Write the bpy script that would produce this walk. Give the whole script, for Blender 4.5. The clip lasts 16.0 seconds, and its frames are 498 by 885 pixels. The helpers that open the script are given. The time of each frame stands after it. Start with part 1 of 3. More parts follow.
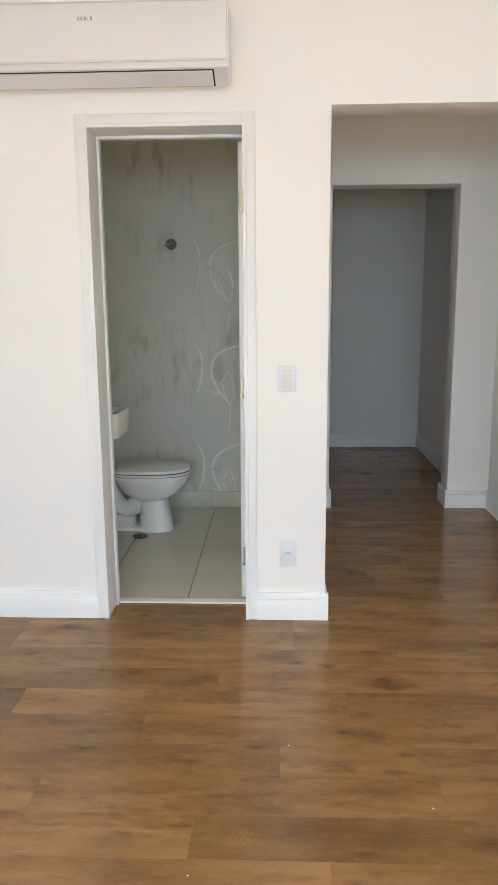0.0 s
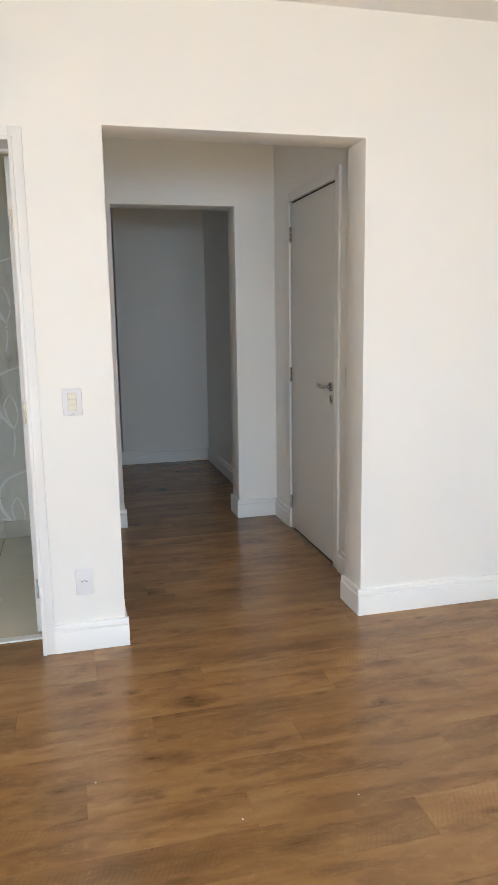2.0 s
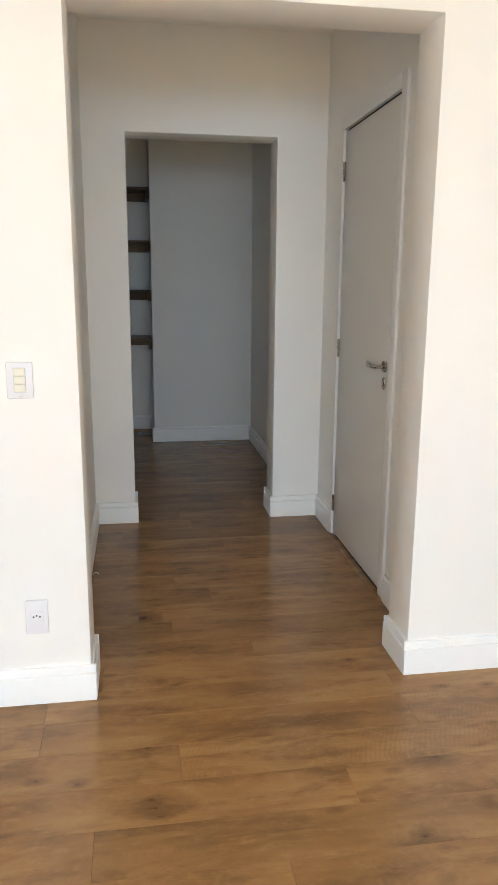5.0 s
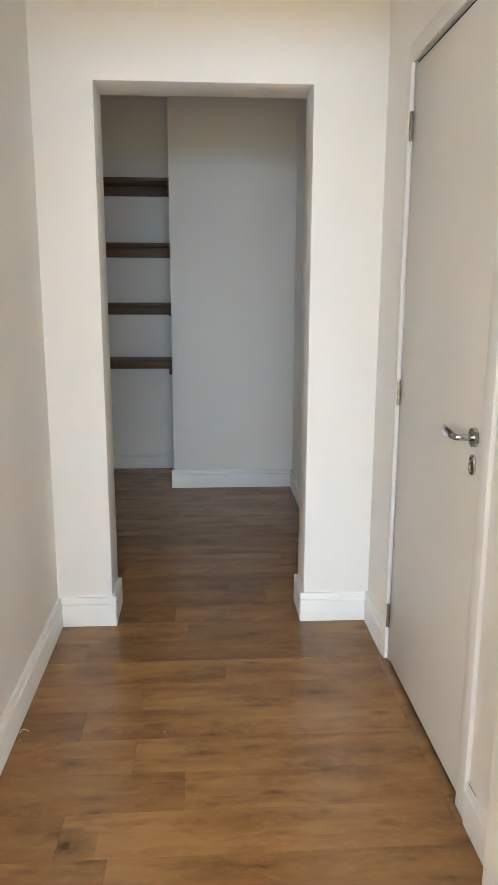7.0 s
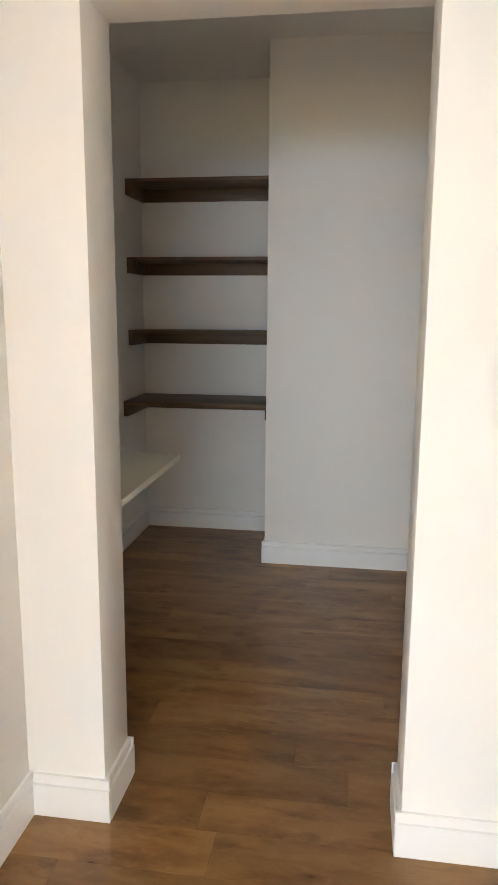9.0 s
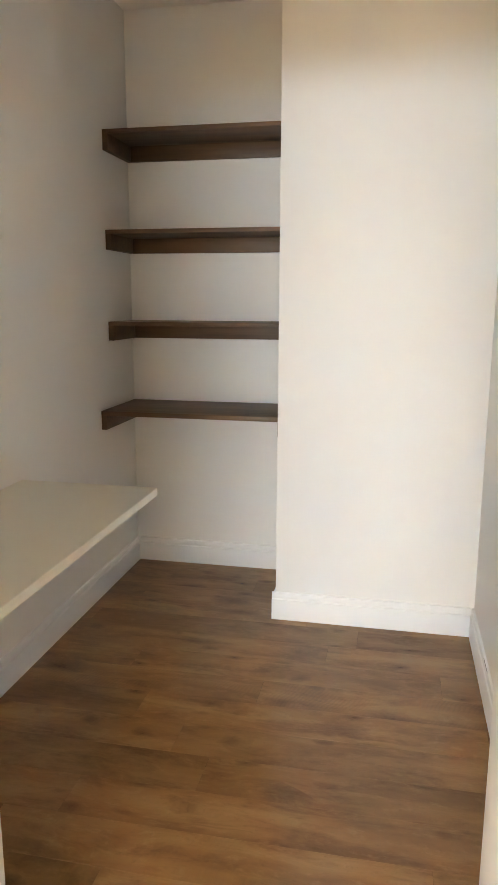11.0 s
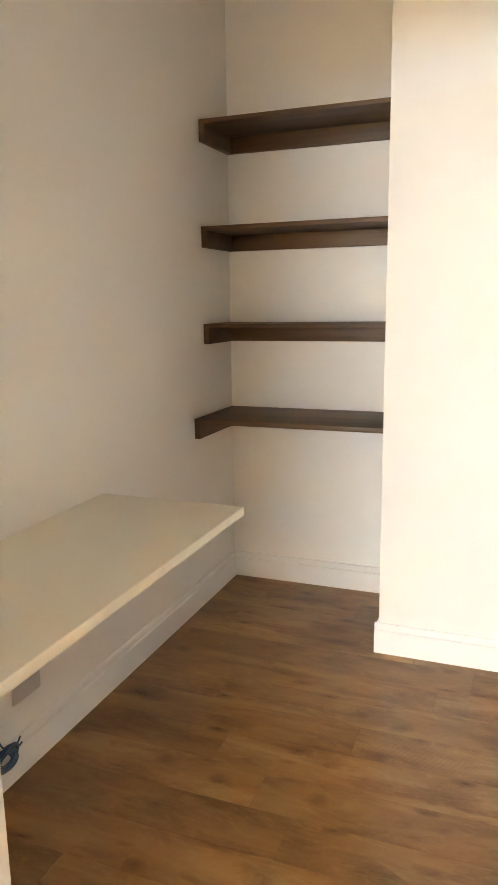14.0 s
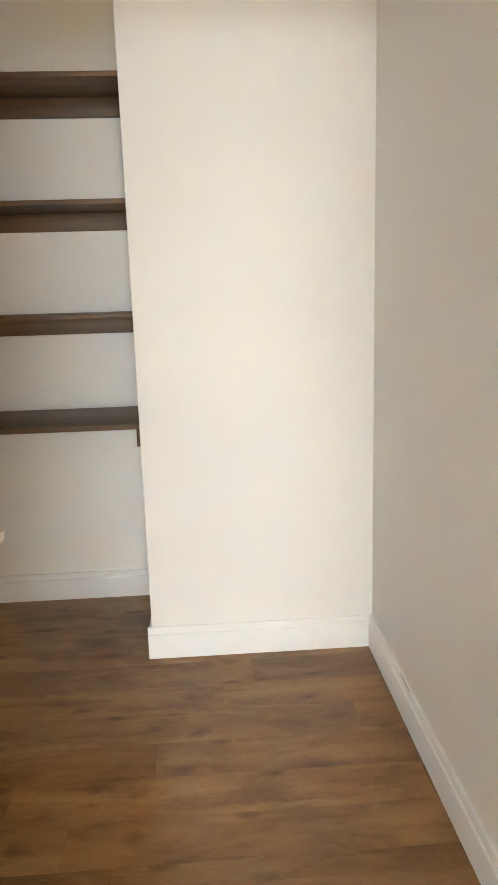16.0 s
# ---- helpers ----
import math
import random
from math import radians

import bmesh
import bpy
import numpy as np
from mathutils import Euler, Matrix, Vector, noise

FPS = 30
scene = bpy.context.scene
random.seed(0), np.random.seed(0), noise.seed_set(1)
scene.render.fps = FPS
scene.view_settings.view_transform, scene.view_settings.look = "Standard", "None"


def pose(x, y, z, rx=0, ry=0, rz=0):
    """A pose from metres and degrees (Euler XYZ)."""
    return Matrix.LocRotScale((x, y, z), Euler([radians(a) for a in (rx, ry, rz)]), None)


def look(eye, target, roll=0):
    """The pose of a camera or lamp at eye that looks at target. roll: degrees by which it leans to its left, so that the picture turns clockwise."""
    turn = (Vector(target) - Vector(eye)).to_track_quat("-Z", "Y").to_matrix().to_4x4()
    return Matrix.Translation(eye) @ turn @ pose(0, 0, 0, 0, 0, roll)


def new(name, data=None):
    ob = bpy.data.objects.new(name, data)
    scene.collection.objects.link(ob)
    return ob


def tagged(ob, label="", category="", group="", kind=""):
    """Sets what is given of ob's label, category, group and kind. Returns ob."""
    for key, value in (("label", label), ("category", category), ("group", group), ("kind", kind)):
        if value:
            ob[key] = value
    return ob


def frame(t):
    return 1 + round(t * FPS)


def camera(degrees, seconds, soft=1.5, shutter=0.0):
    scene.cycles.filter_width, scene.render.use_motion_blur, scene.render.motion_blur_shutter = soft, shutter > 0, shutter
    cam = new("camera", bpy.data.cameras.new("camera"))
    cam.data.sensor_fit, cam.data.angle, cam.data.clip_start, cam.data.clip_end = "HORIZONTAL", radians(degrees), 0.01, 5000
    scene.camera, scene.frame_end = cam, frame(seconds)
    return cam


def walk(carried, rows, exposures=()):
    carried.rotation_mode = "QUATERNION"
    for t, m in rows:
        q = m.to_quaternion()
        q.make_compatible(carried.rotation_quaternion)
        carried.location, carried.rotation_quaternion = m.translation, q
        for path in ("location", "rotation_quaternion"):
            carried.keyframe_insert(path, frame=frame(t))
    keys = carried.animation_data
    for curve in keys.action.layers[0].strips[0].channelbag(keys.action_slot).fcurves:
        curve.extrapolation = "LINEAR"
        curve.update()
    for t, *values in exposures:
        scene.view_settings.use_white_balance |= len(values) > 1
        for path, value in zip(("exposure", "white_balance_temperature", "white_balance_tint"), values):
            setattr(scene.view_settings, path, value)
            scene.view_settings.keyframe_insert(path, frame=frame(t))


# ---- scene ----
cam = camera(38.5, 16.0)
PATH = [
    (0, (0.002, 0.134, 1.392), (-0.077, 2.096, 1.012), -0.4),
    (0.5, (-0.001, 0.152, 1.399), (0.086, 2.114, 1.023), -0.6),
    (1, (0.005, 0.156, 1.405), (0.219, 2.109, 1.033), -0.8),
    (1.5, (0.015, 0.159, 1.405), (0.353, 2.097, 1.045), -0.9),
    (2, (0.023, 0.147, 1.415), (0.51, 2.055, 1.068), -0.9),
    (2.5, (0.043, 0.156, 1.414), (0.687, 2.02, 1.08), -0.8),
    (3, (0.027, 0.159, 1.419), (0.769, 1.985, 1.081), -1.1),
    (3.5, (0.035, 0.217, 1.392), (0.755, 2.049, 1.036), -1.2),
    (4, (0.146, 0.403, 1.371), (0.714, 2.28, 0.977), -0.4),
    (4.2, (0.203, 0.483, 1.376), (0.706, 2.375, 0.968), 0.0),
    (6.3, (0.629, 1.775, 1.371), (0.805, 3.716, 0.923), -0.2),
    (6.5, (0.662, 1.885, 1.389), (0.839, 3.827, 0.947), -0.2),
    (7, (0.762, 2.115, 1.388), (0.882, 4.068, 0.974), 0.2),
    (7.5, (0.888, 2.359, 1.395), (0.897, 4.316, 0.984), -0.1),
    (8, (0.928, 2.677, 1.385), (0.875, 4.635, 0.983), -0.7),
    (8.5, (0.977, 2.965, 1.397), (0.855, 4.926, 1.021), -0.8),
    (9, (1.020, 3.242, 1.418), (0.727, 5.187, 1.056), 0.4),
    (9.2, (1.031, 3.340, 1.420), (0.728, 5.281, 1.046), 0.3),
    (11.3, (1.005, 4.254, 1.396), (0.599, 6.173, 1.004), 0.1),
    (11.5, (0.995, 4.309, 1.393), (0.576, 6.224, 0.997), 0.0),
    (12, (1.028, 4.399, 1.39), (0.43, 6.263, 0.98), 0.0),
    (12.5, (1.057, 4.451, 1.384), (0.27, 6.242, 0.972), -0.2),
    (13, (1.054, 4.465, 1.387), (0.208, 6.23, 0.981), -0.3),
    (13.5, (1.047, 4.453, 1.388), (0.237, 6.238, 0.995), -0.4),
    (14, (1.024, 4.443, 1.393), (0.311, 6.272, 1.009), -0.8),
    (14.5, (0.96, 4.417, 1.404), (0.389, 6.294, 1.015), -1.7),
    (15, (0.892, 4.446, 1.404), (0.552, 6.375, 0.999), -2.4),
    (15.5, (0.827, 4.527, 1.388), (0.678, 6.479, 0.978), -1.7),
    (16, (0.772, 4.578, 1.379), (0.888, 6.530, 0.959), -1.7),
]
scene.cycles.max_bounces, scene.cycles.diffuse_bounces = 16, 10
SUN_POWER, SUN_ELEVATION, SUN_SIDE = 2.5, 34.0, 6.0
WIN_L, WIN_R = -2.0, 2.2
SKY_POWER, SKY_COLOR, SKY_TILT, SKY_SPREAD = 68.0, (0.40, 0.645, 0.99), 40.0, 136.0
TERRACE_POWER, TERRACE_COLOR, TERRACE_TILT, TERRACE_SPREAD = 46.0, (1.0, 0.81, 0.43), 70.0, 140.0
EXPOSURES = [(0.0, 0.50, 6750, 9), (1.0, 0.56, 6800, 9), (3.0, 0.50, 6600, 8), (4.0, 0.48, 6750, 8), (6.5, 1.52, 7150, 9), (7.5, 1.64, 6950, 8), (9.0, 1.95, 7750, 12), (11.3, 3.12, 8500, 14), (12.5, 3.40, 9000, 15), (13.2, 3.42, 7400, 12), (14.1, 3.35, 9600, 16), (15.0, 3.18, 9300, 15), (16.0, 3.0, 8600, 13)]
walk(cam, [(t, look(eye, aim, roll)) for t, eye, aim, roll in PATH], EXPOSURES)

# ---- world, sun and window light ----
world = bpy.data.worlds.new("sky")
scene.world = world
world.use_nodes = True
wn = world.node_tree
sky = wn.nodes.new("ShaderNodeTexSky")
sky.sky_type, sky.sun_disc = "NISHITA", False
sky.sun_elevation, sky.sun_rotation = radians(SUN_ELEVATION), radians(180 + SUN_SIDE)
wn.nodes["Background"].inputs[1].default_value = 0.12
wn.links.new(sky.outputs[0], wn.nodes["Background"].inputs[0])
sun = new("sun", bpy.data.lights.new("sun", "SUN"))
sun.data.energy, sun.data.angle, sun.data.color = SUN_POWER, radians(0.5), (1.0, 0.93, 0.82)
sun.matrix_basis = look((0, 0, 0), (math.sin(radians(SUN_SIDE)), math.cos(radians(SUN_SIDE)), -math.tan(radians(SUN_ELEVATION))))
sun.location = (0, -6, 6)
# daylight in the window's opening: sky through its upper half, the sunlit terrace through its lower half
for title, low, high, power, color, tilt, spread in (
    ("window_sky_light", 1.15, 2.14, SKY_POWER, SKY_COLOR, -SKY_TILT, SKY_SPREAD),
    ("window_terrace_light", 0.08, 1.13, TERRACE_POWER, TERRACE_COLOR, TERRACE_TILT, TERRACE_SPREAD),
):
    glow = new(title, bpy.data.lights.new(title, "AREA"))
    glow.data.shape, glow.data.size, glow.data.size_y = "RECTANGLE", WIN_R - WIN_L - 0.1, high - low
    glow.data.energy, glow.data.color, glow.data.spread = power, color, radians(spread)
    z = (low + high) / 2
    mid = (WIN_L + WIN_R) / 2
    glow.matrix_basis = look((mid, -2.37, z), (mid, 0.63, z + 3.0 * math.tan(radians(tilt))))


# ---- materials ----
class Nodes:
    """A small writer of shader nodes."""

    def __init__(self, name):
        self.mat = bpy.data.materials.new(name)
        self.mat.use_nodes = True
        self.tree = self.mat.node_tree
        self.bsdf = self.tree.nodes["Principled BSDF"]

    def add(self, kind, **values):
        node = self.tree.nodes.new("ShaderNode" + kind)
        for key, value in values.items():
            self.put(node.inputs[key.replace("_", " ")], value)
        return node

    def put(self, socket, value):
        if isinstance(value, bpy.types.NodeSocket):
            self.tree.links.new(value, socket)
        else:
            socket.default_value = value

    def coords(self, scale=(1, 1, 1), shift=None, source="Object"):
        m = self.add("Mapping", Vector=self.add("TexCoord").outputs[source], Scale=scale)
        if shift is not None:
            self.put(m.inputs["Location"], shift)
        return m.outputs[0]

    def noise(self, vector, scale, detail=3.0, rough=0.5):
        return self.add("TexNoise", Vector=vector, Scale=scale, Detail=detail, Roughness=rough).outputs["Fac"]

    def ramp(self, fac, *stops):
        node = self.add("ValToRGB", Fac=fac)
        for e in range(len(stops) - 2):
            node.color_ramp.elements.new(0.5)
        for e, (at, c) in zip(node.color_ramp.elements, stops):
            e.position, e.color = at, ((c, c, c, 1) if isinstance(c, (int, float)) else (*c, 1))
        return node.outputs[0]

    def math(self, op, a, b=0.0):
        node = self.tree.nodes.new("ShaderNodeMath")
        node.operation = op
        self.put(node.inputs[0], a)
        self.put(node.inputs[1], b)
        return node.outputs[0]

    def mix(self, fac, a, b, blend="MIX"):
        node = self.tree.nodes.new("ShaderNodeMixRGB")
        node.blend_type = blend
        self.put(node.inputs[0], fac)
        for s, v in ((node.inputs[1], a), (node.inputs[2], b)):
            self.put(s, (*v, 1) if isinstance(v, tuple) else v)
        return node.outputs[0]

    def bump(self, height, strength, distance=0.001):
        node = self.add("Bump", Height=height, Strength=strength, Distance=distance)
        self.put(self.bsdf.inputs["Normal"], node.outputs[0])

    def set(self, **values):
        for key, value in values.items():
            if isinstance(value, tuple) and len(value) == 3:
                value = (*value, 1)
            self.put(self.bsdf.inputs[key.replace("_", " ")], value)
        return self.mat


def paint(name, color, rough, vary=0.03, grain=220.0, relief=0.15, marks=0.0, sheen=0.10):
    n = Nodes(name)
    co = n.coords()
    big = n.noise(co, 1.3, 4, 0.6)
    c = n.mix(big, tuple(v * (1 - vary) for v in color), tuple(min(1, v * (1 + vary)) for v in color))
    if marks:
        spots = n.ramp(n.noise(co, 9.0, 6, 0.7), (0.62, 0.0), (0.78, marks))
        c = n.mix(spots, c, tuple(v * 0.8 for v in color))
    h = n.math("ADD", n.noise(co, grain, 2), n.math("MULTIPLY", n.noise(co, 14.0, 3), 0.8))
    n.bump(h, relief, 0.0012)
    r = n.math("ADD", n.math("MULTIPLY", n.noise(co, 6.0, 3), sheen), rough - sheen / 2)
    return n.set(Base_Color=c, Roughness=r)


def metal(name, color, rough):
    n = Nodes(name)
    r = n.math("ADD", n.math("MULTIPLY", n.noise(n.coords(), 60.0, 3), 0.08), rough)
    return n.set(Base_Color=color, Metallic=1.0, Roughness=r)


def plank_wood():
    n = Nodes("laminate_planks")
    rnd = n.add("ObjectInfo").outputs["Random"]
    off = n.add("CombineXYZ", X=n.math("MULTIPLY", rnd, 37.0), Y=n.math("MULTIPLY", rnd, 91.0), Z=n.math("MULTIPLY", rnd, 13.0))
    wobble = n.noise(n.coords((1.6, 6.0, 1), off.outputs[0]), 1.6, 2)
    warp = n.add("CombineXYZ", X=0.0, Y=n.math("MULTIPLY", wobble, 0.10), Z=0.0)
    base = n.tree.nodes.new("ShaderNodeVectorMath")
    n.put(base.inputs[0], n.coords((1, 1, 1), off.outputs[0]))
    n.put(base.inputs[1], warp.outputs[0])
    flow = base.outputs[0]

    def stretched(x, y):
        return n.add("Mapping", Vector=flow, Scale=(x, y, 1)).outputs[0]

    def times(a, b):
        return n.math("MULTIPLY", a, b)

    bands = n.noise(stretched(1.3, 6.0), 1.6, 5, 0.55)
    streak = n.noise(stretched(3.0, 46.0), 1.5, 5, 0.65)
    fine = n.noise(stretched(24.0, 240.0), 1.0, 4, 0.65)
    speck = n.noise(stretched(60.0, 110.0), 1.0, 3, 0.7)
    mottle = n.noise(stretched(11.0, 26.0), 1.6, 5, 0.72)
    cloud = n.noise(stretched(2.4, 9.0), 1.6, 4, 0.62)
    c = n.ramp(bands, (0.28, (0.206, 0.106, 0.042)), (0.46, (0.290, 0.153, 0.061)), (0.66, (0.364, 0.202, 0.084)))
    # soft weathered patches with a rough figure inside
    zone = n.ramp(cloud, (0.49, 0.0), (0.66, 1.0))
    c = n.mix(times(zone, 0.36), c, (0.165, 0.085, 0.035))
    c = n.mix(times(zone, n.ramp(mottle, (0.47, 0.0), (0.66, 0.42))), c, (0.108, 0.053, 0.021))
    c = n.mix(n.ramp(mottle, (0.30, 0.36), (0.47, 0.0)), c, (0.42, 0.245, 0.112))
    # thin grain lines, gathered in a few places
    lines = n.ramp(n.noise(stretched(1.6, 13.0), 1.3, 2, 0.5), (0.60, 0.0), (0.68, 1.0))
    c = n.mix(times(lines, n.ramp(streak, (0.50, 0.0), (0.66, 0.26))), c, (0.105, 0.050, 0.020))
    c = n.mix(n.ramp(fine, (0.50, 0.0), (0.80, 0.18)), c, (0.16, 0.085, 0.04))
    c = n.mix(n.ramp(speck, (0.58, 0.0), (0.76, 0.24)), c, (0.13, 0.066, 0.028))
    # saw marks across the grain on a plank here and there
    tilted = n.add("Mapping", Vector=flow, Scale=(1, 1, 1), Rotation=(0, 0, radians(24)))
    saw = n.add("TexWave", Vector=tilted.outputs[0], Scale=22.0, Distortion=3.5, Detail=2.0).outputs["Fac"]
    rough_plank = n.ramp(n.math("FRACT", times(rnd, 7.31)), (0.90, 0.0), (0.91, 1.0))
    patch = times(rough_plank, n.ramp(n.noise(stretched(2.0, 7.0), 1.2, 3), (0.46, 0.0), (0.58, 1.0)))
    c = n.mix(times(patch, n.ramp(saw, (0.40, 0.0), (0.85, 0.13))), c, (0.12, 0.062, 0.027))
    # knots, large and small, in a darker halo
    for vx, vy, scale, ring, core, ragged, deep in ((3.4, 7.5, 0.80, 0.50, 0.21, 0.30, 0.70), (5.0, 11.0, 1.15, 0.42, 0.19, 0.28, 0.60)):
        cell = n.add("TexVoronoi", Vector=stretched(vx, vy), Scale=scale)
        keep = n.ramp(n.add("SeparateColor", Color=cell.outputs["Color"]).outputs[0], (0.50, 0.0), (0.54, 1.0))
        edge = times(n.noise(stretched(20.0, 44.0), 2.0, 4, 0.75), ragged)
        near = n.math("ADD", cell.outputs["Distance"], edge)
        c = n.mix(times(keep, n.ramp(near, (core, deep), (ring, 0.0))), c, (0.125, 0.060, 0.024))
        c = n.mix(times(keep, n.ramp(near, (core - 0.05, 0.8), (core + 0.02, 0.0))), c, (0.062, 0.029, 0.013))
    tone = n.ramp(n.math("FRACT", times(rnd, 3.77)), (0.0, (0.80, 0.79, 0.77)), (0.45, (0.99, 0.985, 0.98)), (1.0, (1.10, 1.09, 1.08)))
    c = n.mix(1.0, c, tone, "MULTIPLY")
    c = n.mix(1.0, c, (FLOOR_TONE, FLOOR_TONE, FLOOR_TONE), "MULTIPLY")
    smear = n.noise(n.add("Mapping", Vector=n.add("NewGeometry").outputs["Position"], Scale=(1, 1, 1)).outputs[0], 1.8, 5, 0.6)
    r = n.math("ADD", times(smear, 0.07), FLOOR_ROUGH)
    n.bump(n.math("ADD", fine, times(streak, 0.7)), 0.025, 0.0005)
    return n.set(Base_Color=c, Roughness=r, Specular_IOR_Level=0.4)


def shelf_wood():
    n = Nodes("dark_stained_wood")
    co = n.coords()
    streak = n.noise(n.add("Mapping", Vector=co, Scale=(3.0, 70.0, 70.0)).outputs[0], 1.0, 5, 0.65)
    broad = n.noise(n.add("Mapping", Vector=co, Scale=(1.2, 14.0, 14.0)).outputs[0], 1.0, 3)
    c = n.ramp(broad, (0.3, (0.086, 0.040, 0.014)), (0.7, (0.150, 0.076, 0.029)))
    c = n.mix(n.ramp(streak, (0.45, 0.0), (0.72, 0.6)), c, (0.058, 0.028, 0.012))
    n.bump(streak, 0.2, 0.0006)
    return n.set(Base_Color=c, Roughness=n.math("ADD", n.math("MULTIPLY", streak, 0.15), 0.42))


def wallpaper():
    n = Nodes("bathroom_textured_plaster")
    co = n.coords()
    smudge = n.noise(n.add("Mapping", Vector=co, Scale=(15.0, 1.0, 4.6)).outputs[0], 1.0, 4, 0.6)
    mask = n.noise(co, 2.4, 3)
    fine = n.noise(n.add("Mapping", Vector=co, Scale=(40.0, 1.0, 12.0)).outputs[0], 1.0, 3)
    amount = n.math("MULTIPLY", n.ramp(smudge, (0.50, 0.0), (0.70, 1.0)), n.ramp(mask, (0.42, 0.0), (0.62, 0.75)))
    c = n.mix(fine, (0.69, 0.67, 0.60), (0.76, 0.74, 0.67))
    c = n.mix(amount, c, (0.44, 0.40, 0.32))
    n.bump(n.math("ADD", smudge, fine), 0.3, 0.002)
    return n.set(Base_Color=c, Roughness=0.55)


def glass():
    n = Nodes("window_glass")
    return n.set(Base_Color=(0.96, 0.98, 0.97), Roughness=0.02, Transmission_Weight=1.0, IOR=1.45)


FLOOR_ROUGH, FLOOR_TONE = 0.19, 0.94
WALL = paint("white_wall_paint", (0.875, 0.868, 0.85), 0.62, 0.02, 260, 0.16)
CEIL = paint("white_ceiling_paint", (0.86, 0.852, 0.835), 0.75, 0.02, 200, 0.2)
TRIM = paint("white_lacquered_trim", (0.815, 0.818, 0.82), 0.48, 0.015, 90, 0.06, 0.15)
DOOR = paint("off_white_lacquered_door", (0.755, 0.745, 0.72), 0.38, 0.02, 120, 0.08)
PLASTIC = paint("white_plastic", (0.775, 0.78, 0.81), 0.26, 0.005, 300, 0.02, 0.0, 0.02)
IVORY = paint("ivory_plastic", (0.74, 0.72, 0.62), 0.3, 0.01, 300, 0.03)
GREY_PLASTIC = paint("pale_grey_plastic", (0.70, 0.68, 0.65), 0.35, 0.02, 200, 0.04)
BLANK = paint("grey_blank_plate", (0.60, 0.575, 0.55), 0.4, 0.02, 200, 0.04)
DARK = paint("dark_gap", (0.02, 0.02, 0.02), 0.7, 0.1, 100, 0.05)
LOGO = paint("grey_print", (0.42, 0.42, 0.41), 0.5, 0.05, 100, 0.02)
DESK = paint("cream_laminate", (0.84, 0.80, 0.69), 0.36, 0.02, 150, 0.05, 0.1)
CERAMIC = paint("white_ceramic", (0.85, 0.84, 0.81), 0.1, 0.01, 40, 0.01)
TILE = paint("cream_floor_tile", (0.64, 0.61, 0.51), 0.22, 0.05, 60, 0.03, 0.2)
GROUT = paint("brown_grout", (0.22, 0.19, 0.15), 0.85, 0.15, 200, 0.3)
CONCRETE = paint("pale_outdoor_paving", (0.42, 0.38, 0.32), 0.8, 0.15, 60, 0.4, 0.3)
SWIRL = paint("pale_relief_paint", (0.89, 0.88, 0.85), 0.35, 0.05, 200, 0.1)
CABLE = paint("blue_cable_sheath", (0.008, 0.055, 0.14), 0.35, 0.1, 100, 0.03)
CAULK = paint("white_filler", (0.86, 0.82, 0.78), 0.8, 0.1, 200, 0.4)
# chrome of the wall valve, with the dark room it mirrors in its colour
VALVE_CHROME = metal("chrome_mirroring_dark", (0.10, 0.095, 0.085), 0.3)
CHROME = metal("chrome", (0.60, 0.58, 0.55), 0.04)
HINGE = metal("tarnished_steel", (0.38, 0.36, 0.33), 0.12)
STEEL = metal("brushed_steel", (0.42, 0.40, 0.37), 0.22)
ALUMINIUM = metal("white_aluminium", (0.80, 0.80, 0.80), 0.4)
PLANK, SHELF, PAPER, GLASS = plank_wood(), shelf_wood(), wallpaper(), glass()


# ---- mesh helpers ----
def box(bm, x0, x1, y0, y1, z0, z1, bevel=0.0, segments=1):
    made = bmesh.ops.create_cube(bm, size=1.0)["verts"]
    for v in made:
        v.co = Vector(((x0 + x1) / 2 + v.co.x * (x1 - x0), (y0 + y1) / 2 + v.co.y * (y1 - y0), (z0 + z1) / 2 + v.co.z * (z1 - z0)))
    if bevel:
        edges = list({e for v in made for e in v.link_edges})
        bmesh.ops.bevel(bm, geom=edges, offset=bevel, segments=segments, affect="EDGES", profile=0.5)
    return bm


def cylinder(bm, base, axis, r0, r1=None, sides=20):
    """A capped cylinder or cone from base along axis."""
    axis = Vector(axis)
    turn = axis.to_track_quat("Z", "Y").to_matrix().to_4x4()
    m = Matrix.Translation(Vector(base) + axis / 2) @ turn
    bmesh.ops.create_cone(bm, cap_ends=True, segments=sides, radius1=r0, radius2=r0 if r1 is None else r1, depth=axis.length, matrix=m)
    return bm


def loft(bm, rings):
    """Skins rings of equally many points, and caps both ends."""
    rows = [[bm.verts.new(p) for p in ring] for ring in rings]
    k = len(rows[0])
    for a, b in zip(rows, rows[1:]):
        for i in range(k):
            bm.faces.new((a[i], a[(i + 1) % k], b[(i + 1) % k], b[i]))
    bm.faces.new(rows[0][::-1])
    bm.faces.new(rows[-1])
    bmesh.ops.recalc_face_normals(bm, faces=bm.faces)
    return bm


def oval(cx, cy, z, rx, ry, power=2.0, k=28, back=None):
    """A rounded ring; back flattens it on the -x side."""
    ring = []
    for i in range(k):
        a = 2 * math.pi * i / k
        c, s = math.cos(a), math.sin(a)
        x = math.copysign(abs(c) ** (2 / power), c) * rx
        y = math.copysign(abs(s) ** (2 / power), s) * ry
        if back is not None and c < 0:
            x = math.copysign(abs(c) ** (2 / back), c) * rx
            y = math.copysign(abs(s) ** (2 / back), s) * ry
        ring.append((cx + x, cy + y, z))
    return ring


